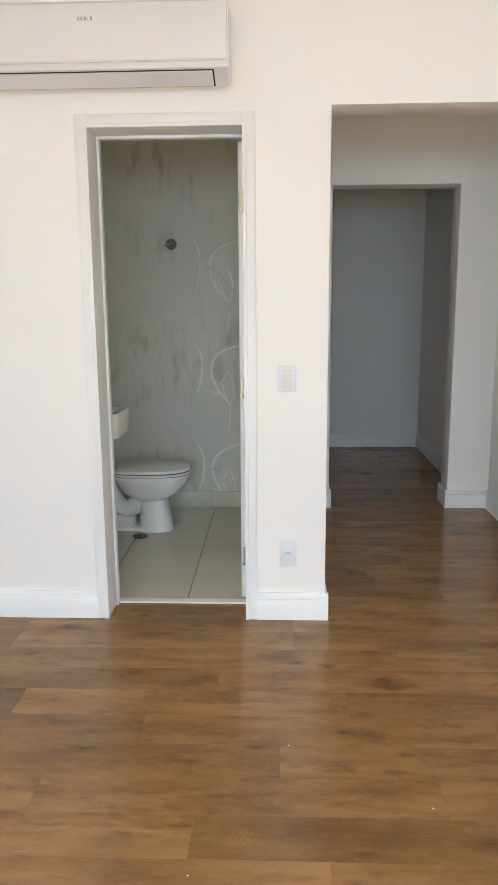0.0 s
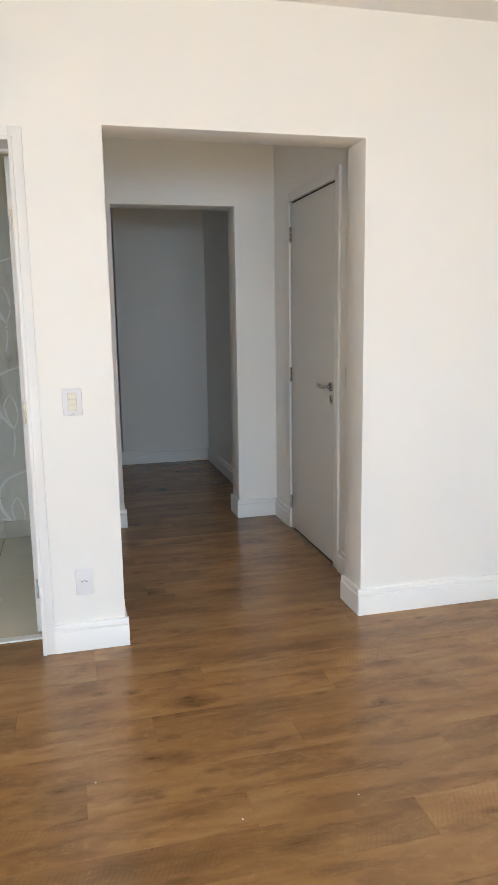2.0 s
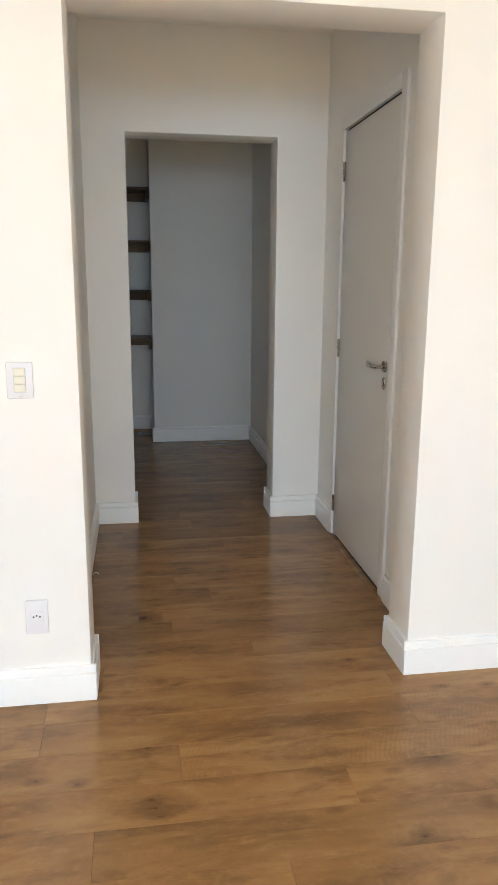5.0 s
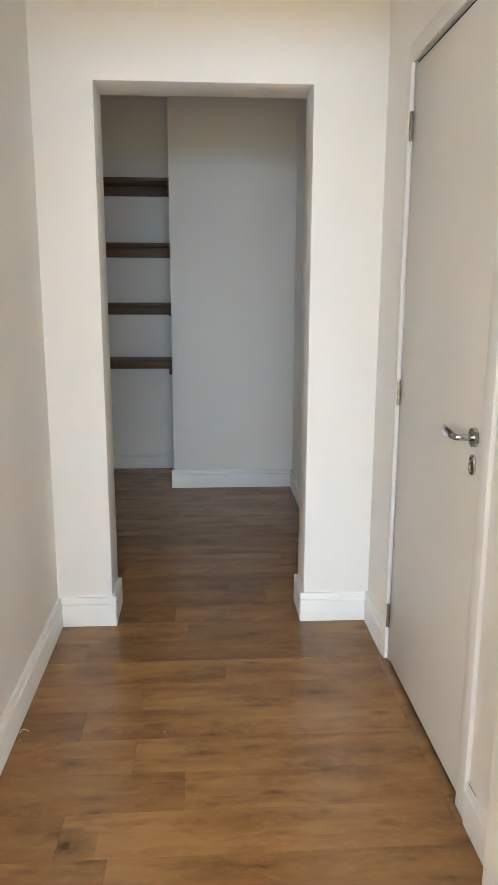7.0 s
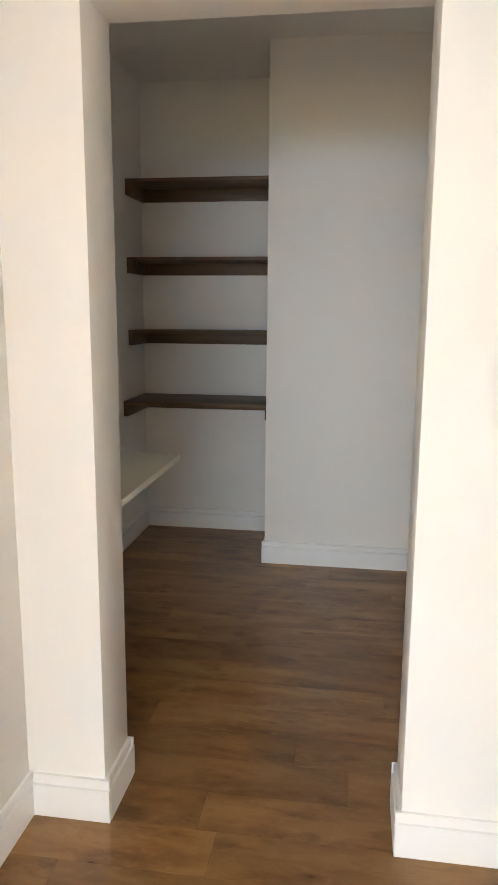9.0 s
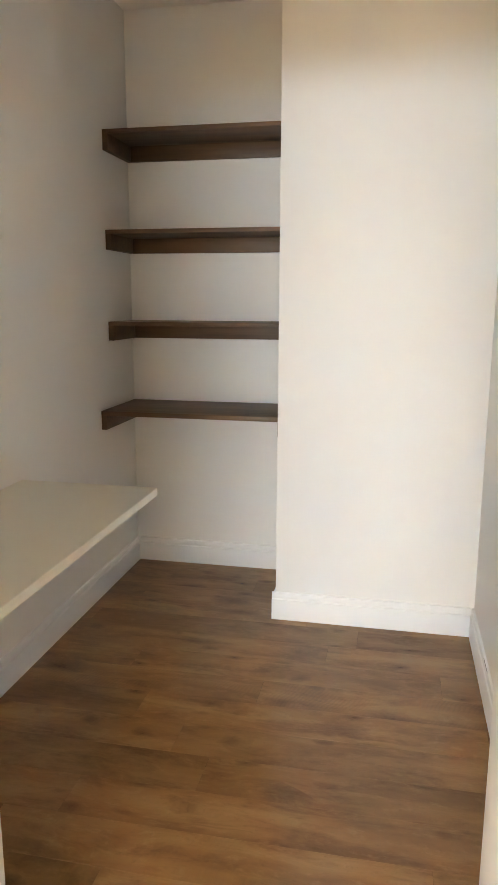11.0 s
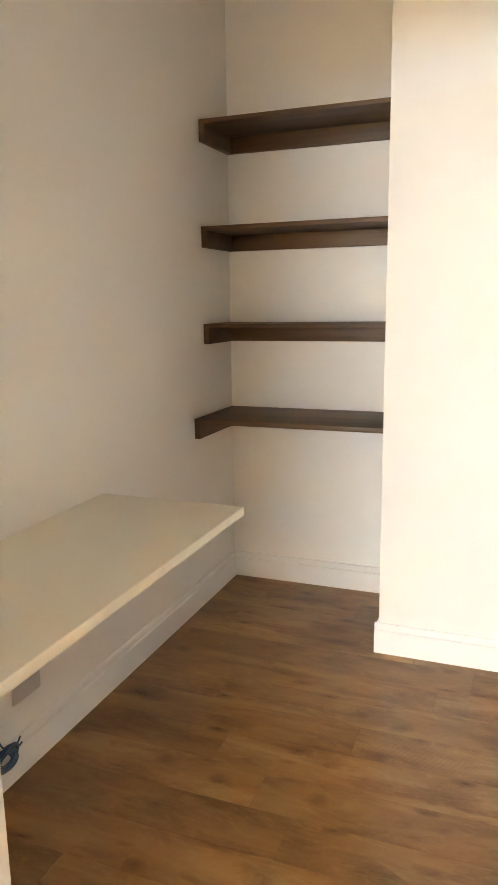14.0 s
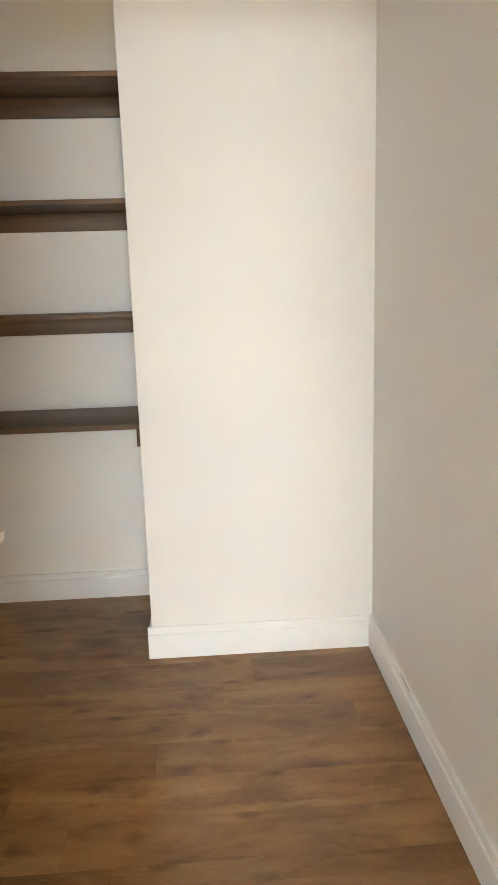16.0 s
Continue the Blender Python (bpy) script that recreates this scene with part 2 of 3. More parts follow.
def tube(bm, points, radius, sides=8):
    """A round tube along points."""
    pts = [Vector(p) for p in points]
    rings = []
    for i, p in enumerate(pts):
        way = (pts[min(i + 1, len(pts) - 1)] - pts[max(i - 1, 0)]).normalized()
        q = way.to_track_quat("Z", "Y")
        r = radius(i / (len(pts) - 1)) if callable(radius) else radius
        rings.append([p + q @ Vector((r * math.cos(2 * math.pi * j / sides), r * math.sin(2 * math.pi * j / sides), 0)) for j in range(sides)])
    return loft(bm, rings)


def finish(bm, name, material, smooth=True):
    mesh = bpy.data.meshes.new(name)
    bm.to_mesh(mesh)
    bm.free()
    mesh.materials.append(material)
    if smooth:
        for p in mesh.polygons:
            p.use_smooth = True
        mesh.set_sharp_from_angle(angle=radians(32))
    return mesh


def part(name, bm, material, parent=None, label=""):
    ob = new(name, finish(bm, name, material))
    if parent is not None:
        ob.parent = parent
        ob.matrix_parent_inverse = parent.matrix_world.inverted()
    return tagged(ob, label)


def thing(name, at, label, category, group="", kind=""):
    ob = new(name)
    ob.empty_display_size = 0.05
    ob.location = at
    bpy.context.view_layer.update()
    return tagged(ob, label, category, group, kind)


def structure(name, bm, material, label=""):
    return tagged(part(name, bm, material), label, kind="structure")


def wall(name, along, a0, a1, b0, b1, openings=(), z0=-0.02, z1=2.85, material=None, label="white painted plaster wall"):
    """A wall along x or y, b0 to b1 thick, with openings (from, to, sill, head) right through it."""
    us = sorted({a0, a1, *(v for o in openings for v in o[:2])})
    zs = sorted({z0, z1, *(v for o in openings for v in o[2:])})
    us, zs = [u for u in us if a0 <= u <= a1], [z for z in zs if z0 <= z <= z1]

    def solid(i, j):
        if not (0 <= i < len(us) - 1 and 0 <= j < len(zs) - 1):
            return False
        u, z = (us[i] + us[i + 1]) / 2, (zs[j] + zs[j + 1]) / 2
        return not any(o[0] < u < o[1] and o[2] < z < o[3] for o in openings)

    bm = bmesh.new()
    cache = {}

    def vert(i, j, b):
        key = (i, j, b)
        if key not in cache:
            u = us[i]
            cache[key] = bm.verts.new((u, b, zs[j]) if along == "x" else (b, u, zs[j]))
        return cache[key]

    for i in range(len(us) - 1):
        for j in range(len(zs) - 1):
            if not solid(i, j):
                continue
            for b in (b0, b1):
                bm.faces.new([vert(i, j, b), vert(i + 1, j, b), vert(i + 1, j + 1, b), vert(i, j + 1, b)])
            for di, dj, e in ((-1, 0, ((i, j), (i, j + 1))), (1, 0, ((i + 1, j), (i + 1, j + 1))), (0, -1, ((i, j), (i + 1, j))), (0, 1, ((i, j + 1), (i + 1, j + 1)))):
                if not solid(i + di, j + dj):
                    (p, q), (r, s) = e
                    bm.faces.new([vert(p, q, b0), vert(r, s, b0), vert(r, s, b1), vert(p, q, b1)])
    bmesh.ops.recalc_face_normals(bm, faces=bm.faces)
    corners = [e for e in bm.edges if abs(e.calc_face_angle(0)) > 1.0]
    bmesh.ops.bevel(bm, geom=corners, offset=0.003, segments=2, affect="EDGES", profile=0.5)
    return structure(name, bm, material or WALL, label)


BOARD = [(0.0, 0.0), (0.016, 0.0), (0.016, 0.091), (0.0145, 0.095), (0.008, 0.097), (0.007, 0.1005), (0.0105, 0.103), (0.0105, 0.120), (0.008, 0.125), (0.0, 0.126)]


def baseboard(x0, y0, x1, y1, nx, ny, label="white skirting board with a grooved top"):
    """A skirting board from one point of a wall's face to another, standing out along (nx, ny)."""
    bm = bmesh.new()
    rings = [[(x + nx * d, y + ny * d, h) for d, h in BOARD] for x, y in ((x0, y0), (x1, y1))]
    loft(bm, rings)
    return structure("baseboard", bm, TRIM, label)


# ---- plan ----
FRONT, FRONT_BACK = 3.145, 3.345
HALL_L, HALL_R = 0.136, 1.452
END, END_BACK = 4.957, 5.158
CL_L, CL_R, PILLAR, NICHE = -0.343, 1.383, 7.122, 7.720
PIL_X = 0.529
ROOM_L, ROOM_R, ROOM_B = -2.2, 2.390, -2.4
BATH_L, BATH_R, BATH_B = -1.30, 0.0, 4.950
OPEN_L, OPEN_R, OPEN_H = 0.215, 1.325, 2.160
GATE_L, GATE_R, GATE_H = 0.361, 1.174, 2.140
BD_L, BD_R, BD_H = -0.757, -0.138, 2.086
HD_A, HD_B, HD_H = 3.800, 4.580, 2.106

wall("wall_bedroom_front", "x", ROOM_L - 0.15, ROOM_R + 0.15, FRONT, FRONT_BACK, [(BD_L - 0.02, BD_R + 0.02, -0.02, BD_H + 0.02), (OPEN_L, OPEN_R, -0.02, OPEN_H)])
wall("wall_bedroom_right", "y", ROOM_B, FRONT, ROOM_R, ROOM_R + 0.15)
wall("wall_bedroom_left", "y", ROOM_B, FRONT, ROOM_L - 0.15, ROOM_L)
wall("wall_bedroom_back", "x", ROOM_L - 0.15, ROOM_R + 0.15, ROOM_B - 0.15, ROOM_B, [(WIN_L, WIN_R, 0.02, 2.22)])
wall("wall_hall_left", "y", FRONT_BACK, END, BATH_R, HALL_L)
wall("wall_hall_right", "y", FRONT_BACK, END, HALL_R, HALL_R + 0.15, [(HD_A - 0.03, HD_B + 0.03, -0.02, HD_H + 0.03)])
wall("wall_closet_front", "x", CL_L - 0.15, HALL_R + 0.15, END, END_BACK, [(GATE_L, GATE_R, -0.02, GATE_H)])
wall("wall_closet_left", "y", END_BACK, NICHE + 0.15, CL_L - 0.15, CL_L)
wall("wall_closet_right", "y", END_BACK, PILLAR, CL_R, CL_R + 0.15)
wall("wall_closet_back", "x", CL_L, PIL_X, NICHE, NICHE + 0.15)
wall("wall_closet_pillar", "x", PIL_X, CL_R + 0.15, PILLAR, NICHE + 0.15)
wall("wall_bathroom_left", "y", FRONT_BACK, BATH_B, BATH_L - 0.15, BATH_L, material=PAPER, label="grey textured bathroom wall")
paper_wall = wall("wall_bathroom_back", "x", BATH_L - 0.15, BATH_R, BATH_B, END, material=PAPER, label="grey streaked textured wall with pale swirling relief")

for name, x0, x1, y0, y1, z in (
    ("ceiling_bedroom", ROOM_L, ROOM_R, ROOM_B, FRONT, 2.665),
    ("ceiling_hall", HALL_L, HALL_R, FRONT_BACK, END, 2.665),
    ("ceiling_closet", CL_L, CL_R, END_BACK, NICHE, 2.770),
    ("ceiling_bathroom", BATH_L, BATH_R, FRONT_BACK, BATH_B, 2.480),
):
    structure(name, box(bmesh.new(), x0 - 0.1, x1 + 0.1, y0 - 0.1, y1 + 0.1, z, z + 0.16), CEIL, "plain white painted ceiling")

T = 0.015
for seg in (
    (ROOM_L, FRONT, -0.803, FRONT, 0, -1), (-0.088, FRONT, OPEN_L + T, FRONT, 0, -1), (OPEN_R - T, FRONT, ROOM_R, FRONT, 0, -1),
    (ROOM_R, ROOM_B, ROOM_R, FRONT - T, -1, 0), (ROOM_L, ROOM_B, ROOM_L, FRONT - T, 1, 0),
    (ROOM_L + T, ROOM_B, WIN_L - 0.01, ROOM_B, 0, 1), (WIN_R + 0.01, ROOM_B, ROOM_R - T, ROOM_B, 0, 1),
    (OPEN_L, FRONT, OPEN_L, FRONT_BACK, 1, 0), (OPEN_R, FRONT, OPEN_R, FRONT_BACK, -1, 0),
    (HALL_L + T, FRONT_BACK, OPEN_L + T, FRONT_BACK, 0, 1), (OPEN_R - T, FRONT_BACK, HALL_R - T, FRONT_BACK, 0, 1),
    (HALL_L, FRONT_BACK, HALL_L, END, 1, 0), (HALL_R, FRONT_BACK, HALL_R, HD_A - 0.066, -1, 0), (HALL_R, HD_B + 0.036, HALL_R, END, -1, 0),
    (HALL_L + T, END, GATE_L + T, END, 0, -1), (GATE_R - T, END, HALL_R - T, END, 0, -1),
    (GATE_L, END, GATE_L, END_BACK, 1, 0), (GATE_R, END, GATE_R, END_BACK, -1, 0),
    (CL_L + T, END_BACK, GATE_L + T, END_BACK, 0, 1), (GATE_R - T, END_BACK, CL_R - T, END_BACK, 0, 1),
    (CL_L, END_BACK, CL_L, NICHE, 1, 0), (CL_L + T, NICHE, PIL_X - T, NICHE, 0, -1), (PIL_X, PILLAR, PIL_X, NICHE, -1, 0),
    (PIL_X - T, PILLAR, CL_R - T, PILLAR, 0, -1), (CL_R, END_BACK, CL_R, PILLAR, -1, 0),
):
    baseboard(*seg)


# ---- bedroom window behind the walk ----
def sliding_window():
    mid = (WIN_L + WIN_R) / 2
    w = thing("window_1", (mid, ROOM_B - 0.07, 0.02), "white aluminium sliding balcony window with clear panes", "window", kind="structure")
    y0, y1 = ROOM_B - 0.11, ROOM_B - 0.05
    for x0, x1, z0, z1 in ((WIN_L, WIN_L + 0.05, 0.02, 2.22), (WIN_R - 0.05, WIN_R, 0.02, 2.22), (WIN_L + 0.05, WIN_R - 0.05, 0.02, 0.06), (WIN_L + 0.05, WIN_R - 0.05, 2.16, 2.22), (mid - 0.03, mid + 0.03, 0.06, 2.16)):
        part("window_frame", box(bmesh.new(), x0, x1, y0, y1, z0, z1, 0.004), ALUMINIUM, w)
    for x0, x1 in ((WIN_L + 0.05, mid - 0.03), (mid + 0.03, WIN_R - 0.05)):
        p = part("pane", box(bmesh.new(), x0, x1, ROOM_B - 0.085, ROOM_B - 0.079, 0.06, 2.16), GLASS, w)
        p.visible_shadow = False


sliding_window()
structure("ground", box(bmesh.new(), -400, 400, -800, ROOM_B - 0.15, -0.30, -0.10), CONCRETE, "pale paved ground outside the window")


# ---- hall door ----
def casing(parent, along, a0, a1, head, face, nrm, width, left=None, beads=True):
    """Flat architrave round an opening, with a small step on its inner edge."""
    left = width if left is None else left
    for u0, u1, z0, z1 in ((a0 - width, a0, 0.0, head + width), (a1, a1 + left, 0.0, head + width), (a0, a1, head, head + width)):
        bm = bmesh.new()
        b0, b1 = sorted((face, face + nrm * 0.015))
        box(bm, *((u0, u1, b0, b1) if along == "x" else (b0, b1, u0, u1)), z0, z1, 0.003, 2)
        part("architrave", bm, TRIM, parent)
    if not beads:
        return
    bead = 0.016
    for u0, u1, z0, z1 in ((a0 - bead, a0, 0.0, head + bead), (a1, a1 + bead, 0.0, head + bead), (a0, a1, head, head + bead)):
        bm = bmesh.new()
        b0, b1 = sorted((face + nrm * 0.013, face + nrm * 0.021))
        box(bm, *((u0, u1, b0, b1) if along == "x" else (b0, b1, u0, u1)), z0, z1, 0.002, 2)
        part("bead", bm, TRIM, parent)


def hinge(parent, x, y, z, way):
    """A three-knuckle butt hinge, its plate along way."""
    bm = bmesh.new()
    for k in range(3):
        cylinder(bm, (x, y, z - 0.045 + 0.0315 * k), (0, 0, 0.0265), 0.0062, sides=14)
    cylinder(bm, (x, y, z - 0.047), (0, 0, 0.094), 0.0034, sides=10)
    h = part("hinge", bm, HINGE, parent, "three-knuckle steel hinge")
    bm = bmesh.new()
    box(bm, *sorted((x, x + way[0])), *sorted((y, y + way[1])), z - 0.045, z + 0.045)
    part("hinge_plate", bm, HINGE, h)


def hall_door():
    d = thing("door_1", (HALL_R, (HD_A + HD_B) / 2, 0), "closed plain off-white door with chrome lever handle", "door", kind="structure")
    face = HALL_R
    casing(d, "y", HD_A - 0.004, HD_B + 0.013, HD_H + 0.011, face, -1, 0.058, 0.030, False)
    bm = bmesh.new()
    box(bm, face - 0.001, face + 0.034, HD_A, HD_B, 0.018, HD_H, 0.002, 2)
    leaf = part("leaf", bm, DOOR, d)
    for y0, y1, z0, z1 in ((HD_A - 0.028, HD_A - 0.004, 0, HD_H + 0.03), (HD_B + 0.004, HD_B + 0.028, 0, HD_H + 0.03), (HD_A - 0.004, HD_B + 0.004, HD_H + 0.012, HD_H + 0.03)):
        part("jamb", box(bmesh.new(), face + 0.004, face + 0.14, y0, y1, z0, z1, 0.001), TRIM, d)
    # dark sheet behind the leaf, so that the gaps round it look shaded
    part("stop", box(bmesh.new(), face + 0.035, face + 0.06, HD_A - 0.003, HD_B + 0.003, 0.004, HD_H + 0.009), DARK, d)
    # dark strips over and under the leaf: the gaps' shade as colour
    for y0, y1, z0, z1 in ((HD_A, HD_B, HD_H + 0.0005, HD_H + 0.0115), (HD_A, HD_B, 0.001, 0.0175)):
        part("gap_shade", box(bmesh.new(), face + 0.006, face + 0.033, y0, y1, z0, z1), DARK, d, "dark strip standing in for the shade in the door's gap")
    for z in (1.920, 1.043, 0.190):
        hinge(d, face - 0.008, HD_B + 0.006, z, (0.003, -0.016))
    bm = bmesh.new()
    y, z = 3.860, 1.026
    cylinder(bm, (face - 0.004, y, z), (-0.010, 0, 0), 0.026, 0.024, 28)
    handle = part("handle", bm, CHROME, d, "polished chrome lever handle on a round rose")
    bm = bmesh.new()
    tube(bm, [(face - 0.012, y, z), (face - 0.036, y, z), (face - 0.049, y + 0.004, z), (face - 0.055, y + 0.016, z), (face - 0.056, y + 0.04, z + 0.001), (face - 0.054, y + 0.075, z + 0.001), (face - 0.052, y + 0.098, z + 0.001), (face - 0.049, y + 0.105, z + 0.001), (face - 0.044, y + 0.109, z + 0.001)], lambda k: 0.0085, 14)
    for v in bm.verts:
        k = min(1.0, max(0.0, (v.co.y - y - 0.01) / 0.05))
        v.co.z = z + (v.co.z - z) * (1.0 + 0.75 * k)
        v.co.x = face - 0.055 + (v.co.x - face + 0.055) * (1.0 - 0.35 * k)
    part("lever", bm, CHROME, handle)
    bm = bmesh.new()
    loft(bm, [[(face - 0.004 - dx, 3.859 + py * k, 0.954 + pz * k) for py, pz, _ in [(0.0175 * math.cos(a), (0.0175 * math.sin(a)) + (0.010 if math.sin(a) > 0 else -0.010), 0) for a in [2 * math.pi * i / 24 for i in range(24)]]] for dx, k in ((0.0, 1.0), (0.005, 1.0), (0.0075, 0.9), (0.0075, 0.75), (0.0045, 0.62))])
    esc = part("escutcheon", bm, CHROME, d, "oval chrome keyhole plate")
    part("keyhole", box(bmesh.new(), face - 0.0095, face - 0.0080, 3.8555, 3.8625, 0.943, 0.963, 0.001), DARK, esc)


hall_door()
bm = bmesh.new()
loft(bm, [[(HALL_R - 0.036 + 0.026 * dx, y, 0.001 + 0.008 * dz) for dx, dz in ((0, 0), (0.15, 0.5), (0.45, 0.9), (1.0, 1.0), (1.3, 1.0), (1.3, 0))] for y in (HD_A - 0.07, HD_B + 0.04)])
structure("trim", bm, PLANK, "wood-look threshold strip at the foot of the door")


# ---- bathroom door ----
def bathroom_door():
    d = thing("door_2", ((BD_L + BD_R) / 2, FRONT, 0), "open white door in a stepped white frame", "door", kind="structure")
    casing(d, "x", BD_L, BD_R, BD_H, FRONT, -1, 0.052)
    for x0, x1, z0, z1 in ((BD_L - 0.018, BD_L, 0, BD_H + 0.018), (BD_R, BD_R + 0.018, 0, BD_H + 0.018), (BD_L, BD_R, BD_H, BD_H + 0.018)):
        part("jamb", box(bmesh.new(), x0, x1, FRONT - 0.002, FRONT_BACK + 0.004, z0, z1, 0.002, 2), TRIM, d)
    for x0, x1, z0, z1 in ((BD_L, BD_L + 0.012, 0, BD_H - 0.012), (BD_L, BD_R, BD_H - 0.012, BD_H)):
        part("stop", box(bmesh.new(), x0 + 0.001, x1, FRONT_BACK - 0.075, FRONT_BACK - 0.035, z0, z1, 0.002, 2), TRIM, d)
    leaf = part("leaf", box(bmesh.new(), BD_R - 0.030, BD_R + 0.004, FRONT_BACK + 0.012, FRONT_BACK + 0.60, 0.012, BD_H - 0.012, 0.002, 2), TRIM, d)
    for z in (1.83, 1.02, 0.22):
        hinge(d, BD_R - 0.006, FRONT_BACK + 0.004, z, (-0.016, 0.006))
    strike = part("strike_plate", box(bmesh.new(), BD_R - 0.0025, BD_R - 0.0005, FRONT + 0.05, FRONT + 0.075, 0.97, 1.07, 0.001), STEEL, d)


bathroom_door()
structure("trim", box(bmesh.new(), BD_L + 0.001, BD_R - 0.001, 3.278, 3.292, -0.01, 0.004, 0.002), PLANK, "thin dark wood strip under the bathroom door")
structure("trim", box(bmesh.new(), BD_L + 0.001, BD_R - 0.001, 3.294, 3.340, -0.01, 0.010, 0.002), TRIM, "pale stone sill between wood and tiles")


# ---- bedroom fixtures ----
def air_conditioner():
    x0, x1 = -1.21, -0.178
    ac = thing("air_conditioner", ((x0 + x1) / 2, FRONT, 2.2), "white split air conditioner mounted on the wall", "air conditioner")

    def slab(profile, xa, xb, inset=0.006):
        bm = bmesh.new()
        cy = sum(p[0] for p in profile) / len(profile)
        cz = sum(p[1] for p in profile) / len(profile)
        rings = []
        for x, k in ((xa, 0.97), (xa + inset * 0.3, 0.99), (xa + inset, 1.0), (xb - inset, 1.0), (xb - inset * 0.3, 0.99), (xb, 0.97)):
            rings.append([(x, cy + (y - cy) * k, cz + (z - cz) * k) for y, z in profile])
        return loft(bm, rings)

    y = FRONT
    part("body", slab([(y, 2.252), (y - 0.03, 2.238), (y - 0.085, 2.214), (y - 0.178, 2.252), (y - 0.188, 2.270), (y - 0.188, 2.44), (y - 0.17, 2.475), (y, 2.48)], x0, x1, 0.012), PLASTIC, ac)
    part("front_panel", slab([(y - 0.186, 2.272), (y - 0.205, 2.267), (y - 0.210, 2.273), (y - 0.212, 2.35), (y - 0.207, 2.43), (y - 0.19, 2.470), (y - 0.165, 2.487), (y - 0.16, 2.470), (y - 0.184, 2.44)], x0 + 0.004, x1 - 0.004, 0.02), PLASTIC, ac)

    def on_slope(s, lift):
        a, b = Vector((y - 0.085, 2.214)), Vector((y - 0.178, 2.252))
        way = (b - a).normalized()
        n = Vector((-way.y, way.x)) * -1
        n = n if n.y < 0 else -n
        p = a + (b - a) * s + n * lift
        return p.x, p.y

    def plate(name, s0, s1, xa, xb, lift, thick, material, parent):
        bm = bmesh.new()
        prof = [on_slope(s0, lift), on_slope(s1, lift), on_slope(s1, lift + thick), on_slope(s0, lift + thick)]
        loft(bm, [[(x, p[0], p[1]) for p in prof] for x in (xa, xb)])
        return part(name, bm, material, parent)

    plate("louver_gap", -0.02, 0.90, x0 + 0.06, x1 - 0.055, 0.0005, 0.001, DARK, ac)
    plate("louver", 0.05, 0.84, x0 + 0.066, x1 - 0.061, 0.001, 0.005, PLASTIC, ac)
    for i, w in enumerate((0.006, 0.006, 0.007, 0.002, 0.007)):
        part("logo_bar", box(bmesh.new(), -0.722 + 0.0115 * i, -0.722 + 0.0115 * i + w, y - 0.2135, y - 0.2105, 2.406, 2.418), LOGO, ac)


air_conditioner()


def plate_on(face, axis, sign, u0, u1, z0, z1, name, label, category, inserts=(), material=None):
    """A moulded wall plate with its raised inserts (u0, u1, z0, z1, depth, material, part name)."""
    at = (0.5 * (u0 + u1), face, z0) if axis == "y" else (face, 0.5 * (u0 + u1), z0)
    p = thing(name, at, label, category)

    def raised(a0, a1, c0, c1, d0, d1, bev):
        b0, b1 = sorted((face + sign * d0, face + sign * d1))
        return box(bmesh.new(), *((a0, a1, b0, b1) if axis == "y" else (b0, b1, a0, a1)), c0, c1, bev, 2)

    part("plate", raised(u0, u1, z0, z1, 0.0, 0.009, 0.004), material or PLASTIC, p)
    for a0, a1, c0, c1, d0, d, m, pname in inserts:
        part(pname, raised(a0, a1, c0, c1, d0, d, 0.0012), m, p)
    return p


plate_on(FRONT, "y", -1, 0.004, 0.082, 1.027, 1.137, "light_switch", "white triple light switch beside the opening", "light switch",
         [(0.025, 0.061, 1.046, 1.121, 0.008, 0.0094, LOGO, "gap")] + [(0.0262, 0.0598, 1.0475 + 0.0243 * k, 1.0710 + 0.0243 * k, 0.009, 0.0125, IVORY, "rocker") for k in range(3)] + [(0.036, 0.050, 1.031, 1.037, 0.0085, 0.0100, GREY_PLASTIC, "latch")])
plate_on(FRONT, "y", -1, 0.014, 0.086, 0.250, 0.368, "power_outlet", "white three-pin power outlet above the skirting", "power outlet",
         [(0.030, 0.070, 0.292, 0.330, 0.008, 0.0105, PLASTIC, "socket")] + [(0.0475 + dx, 0.0525 + dx, 0.309 + dz, 0.3145 + dz, 0.0100, 0.0112, DARK, "pin_hole") for dx, dz in ((-0.010, 0), (0, 0.004), (0.010, 0))])
plate_on(HALL_R, "x", -1, 3.575, 3.655, 1.036, 1.146, "light_switch", "pale grey switch plate beside the closed door", "light switch",
         [(3.593, 3.637, 1.053, 1.129, 0.008, 0.0115, GREY_PLASTIC, "rocker")], GREY_PLASTIC)
plate_on(CL_L, "x", 1, 5.980, 6.108, 0.226, 0.320, "wall_plate", "blank grey wall plate under the desk", "wall plate",
         [(5.986, 6.102, 0.232, 0.314, 0.0085, 0.0100, BLANK, "cover")], BLANK)


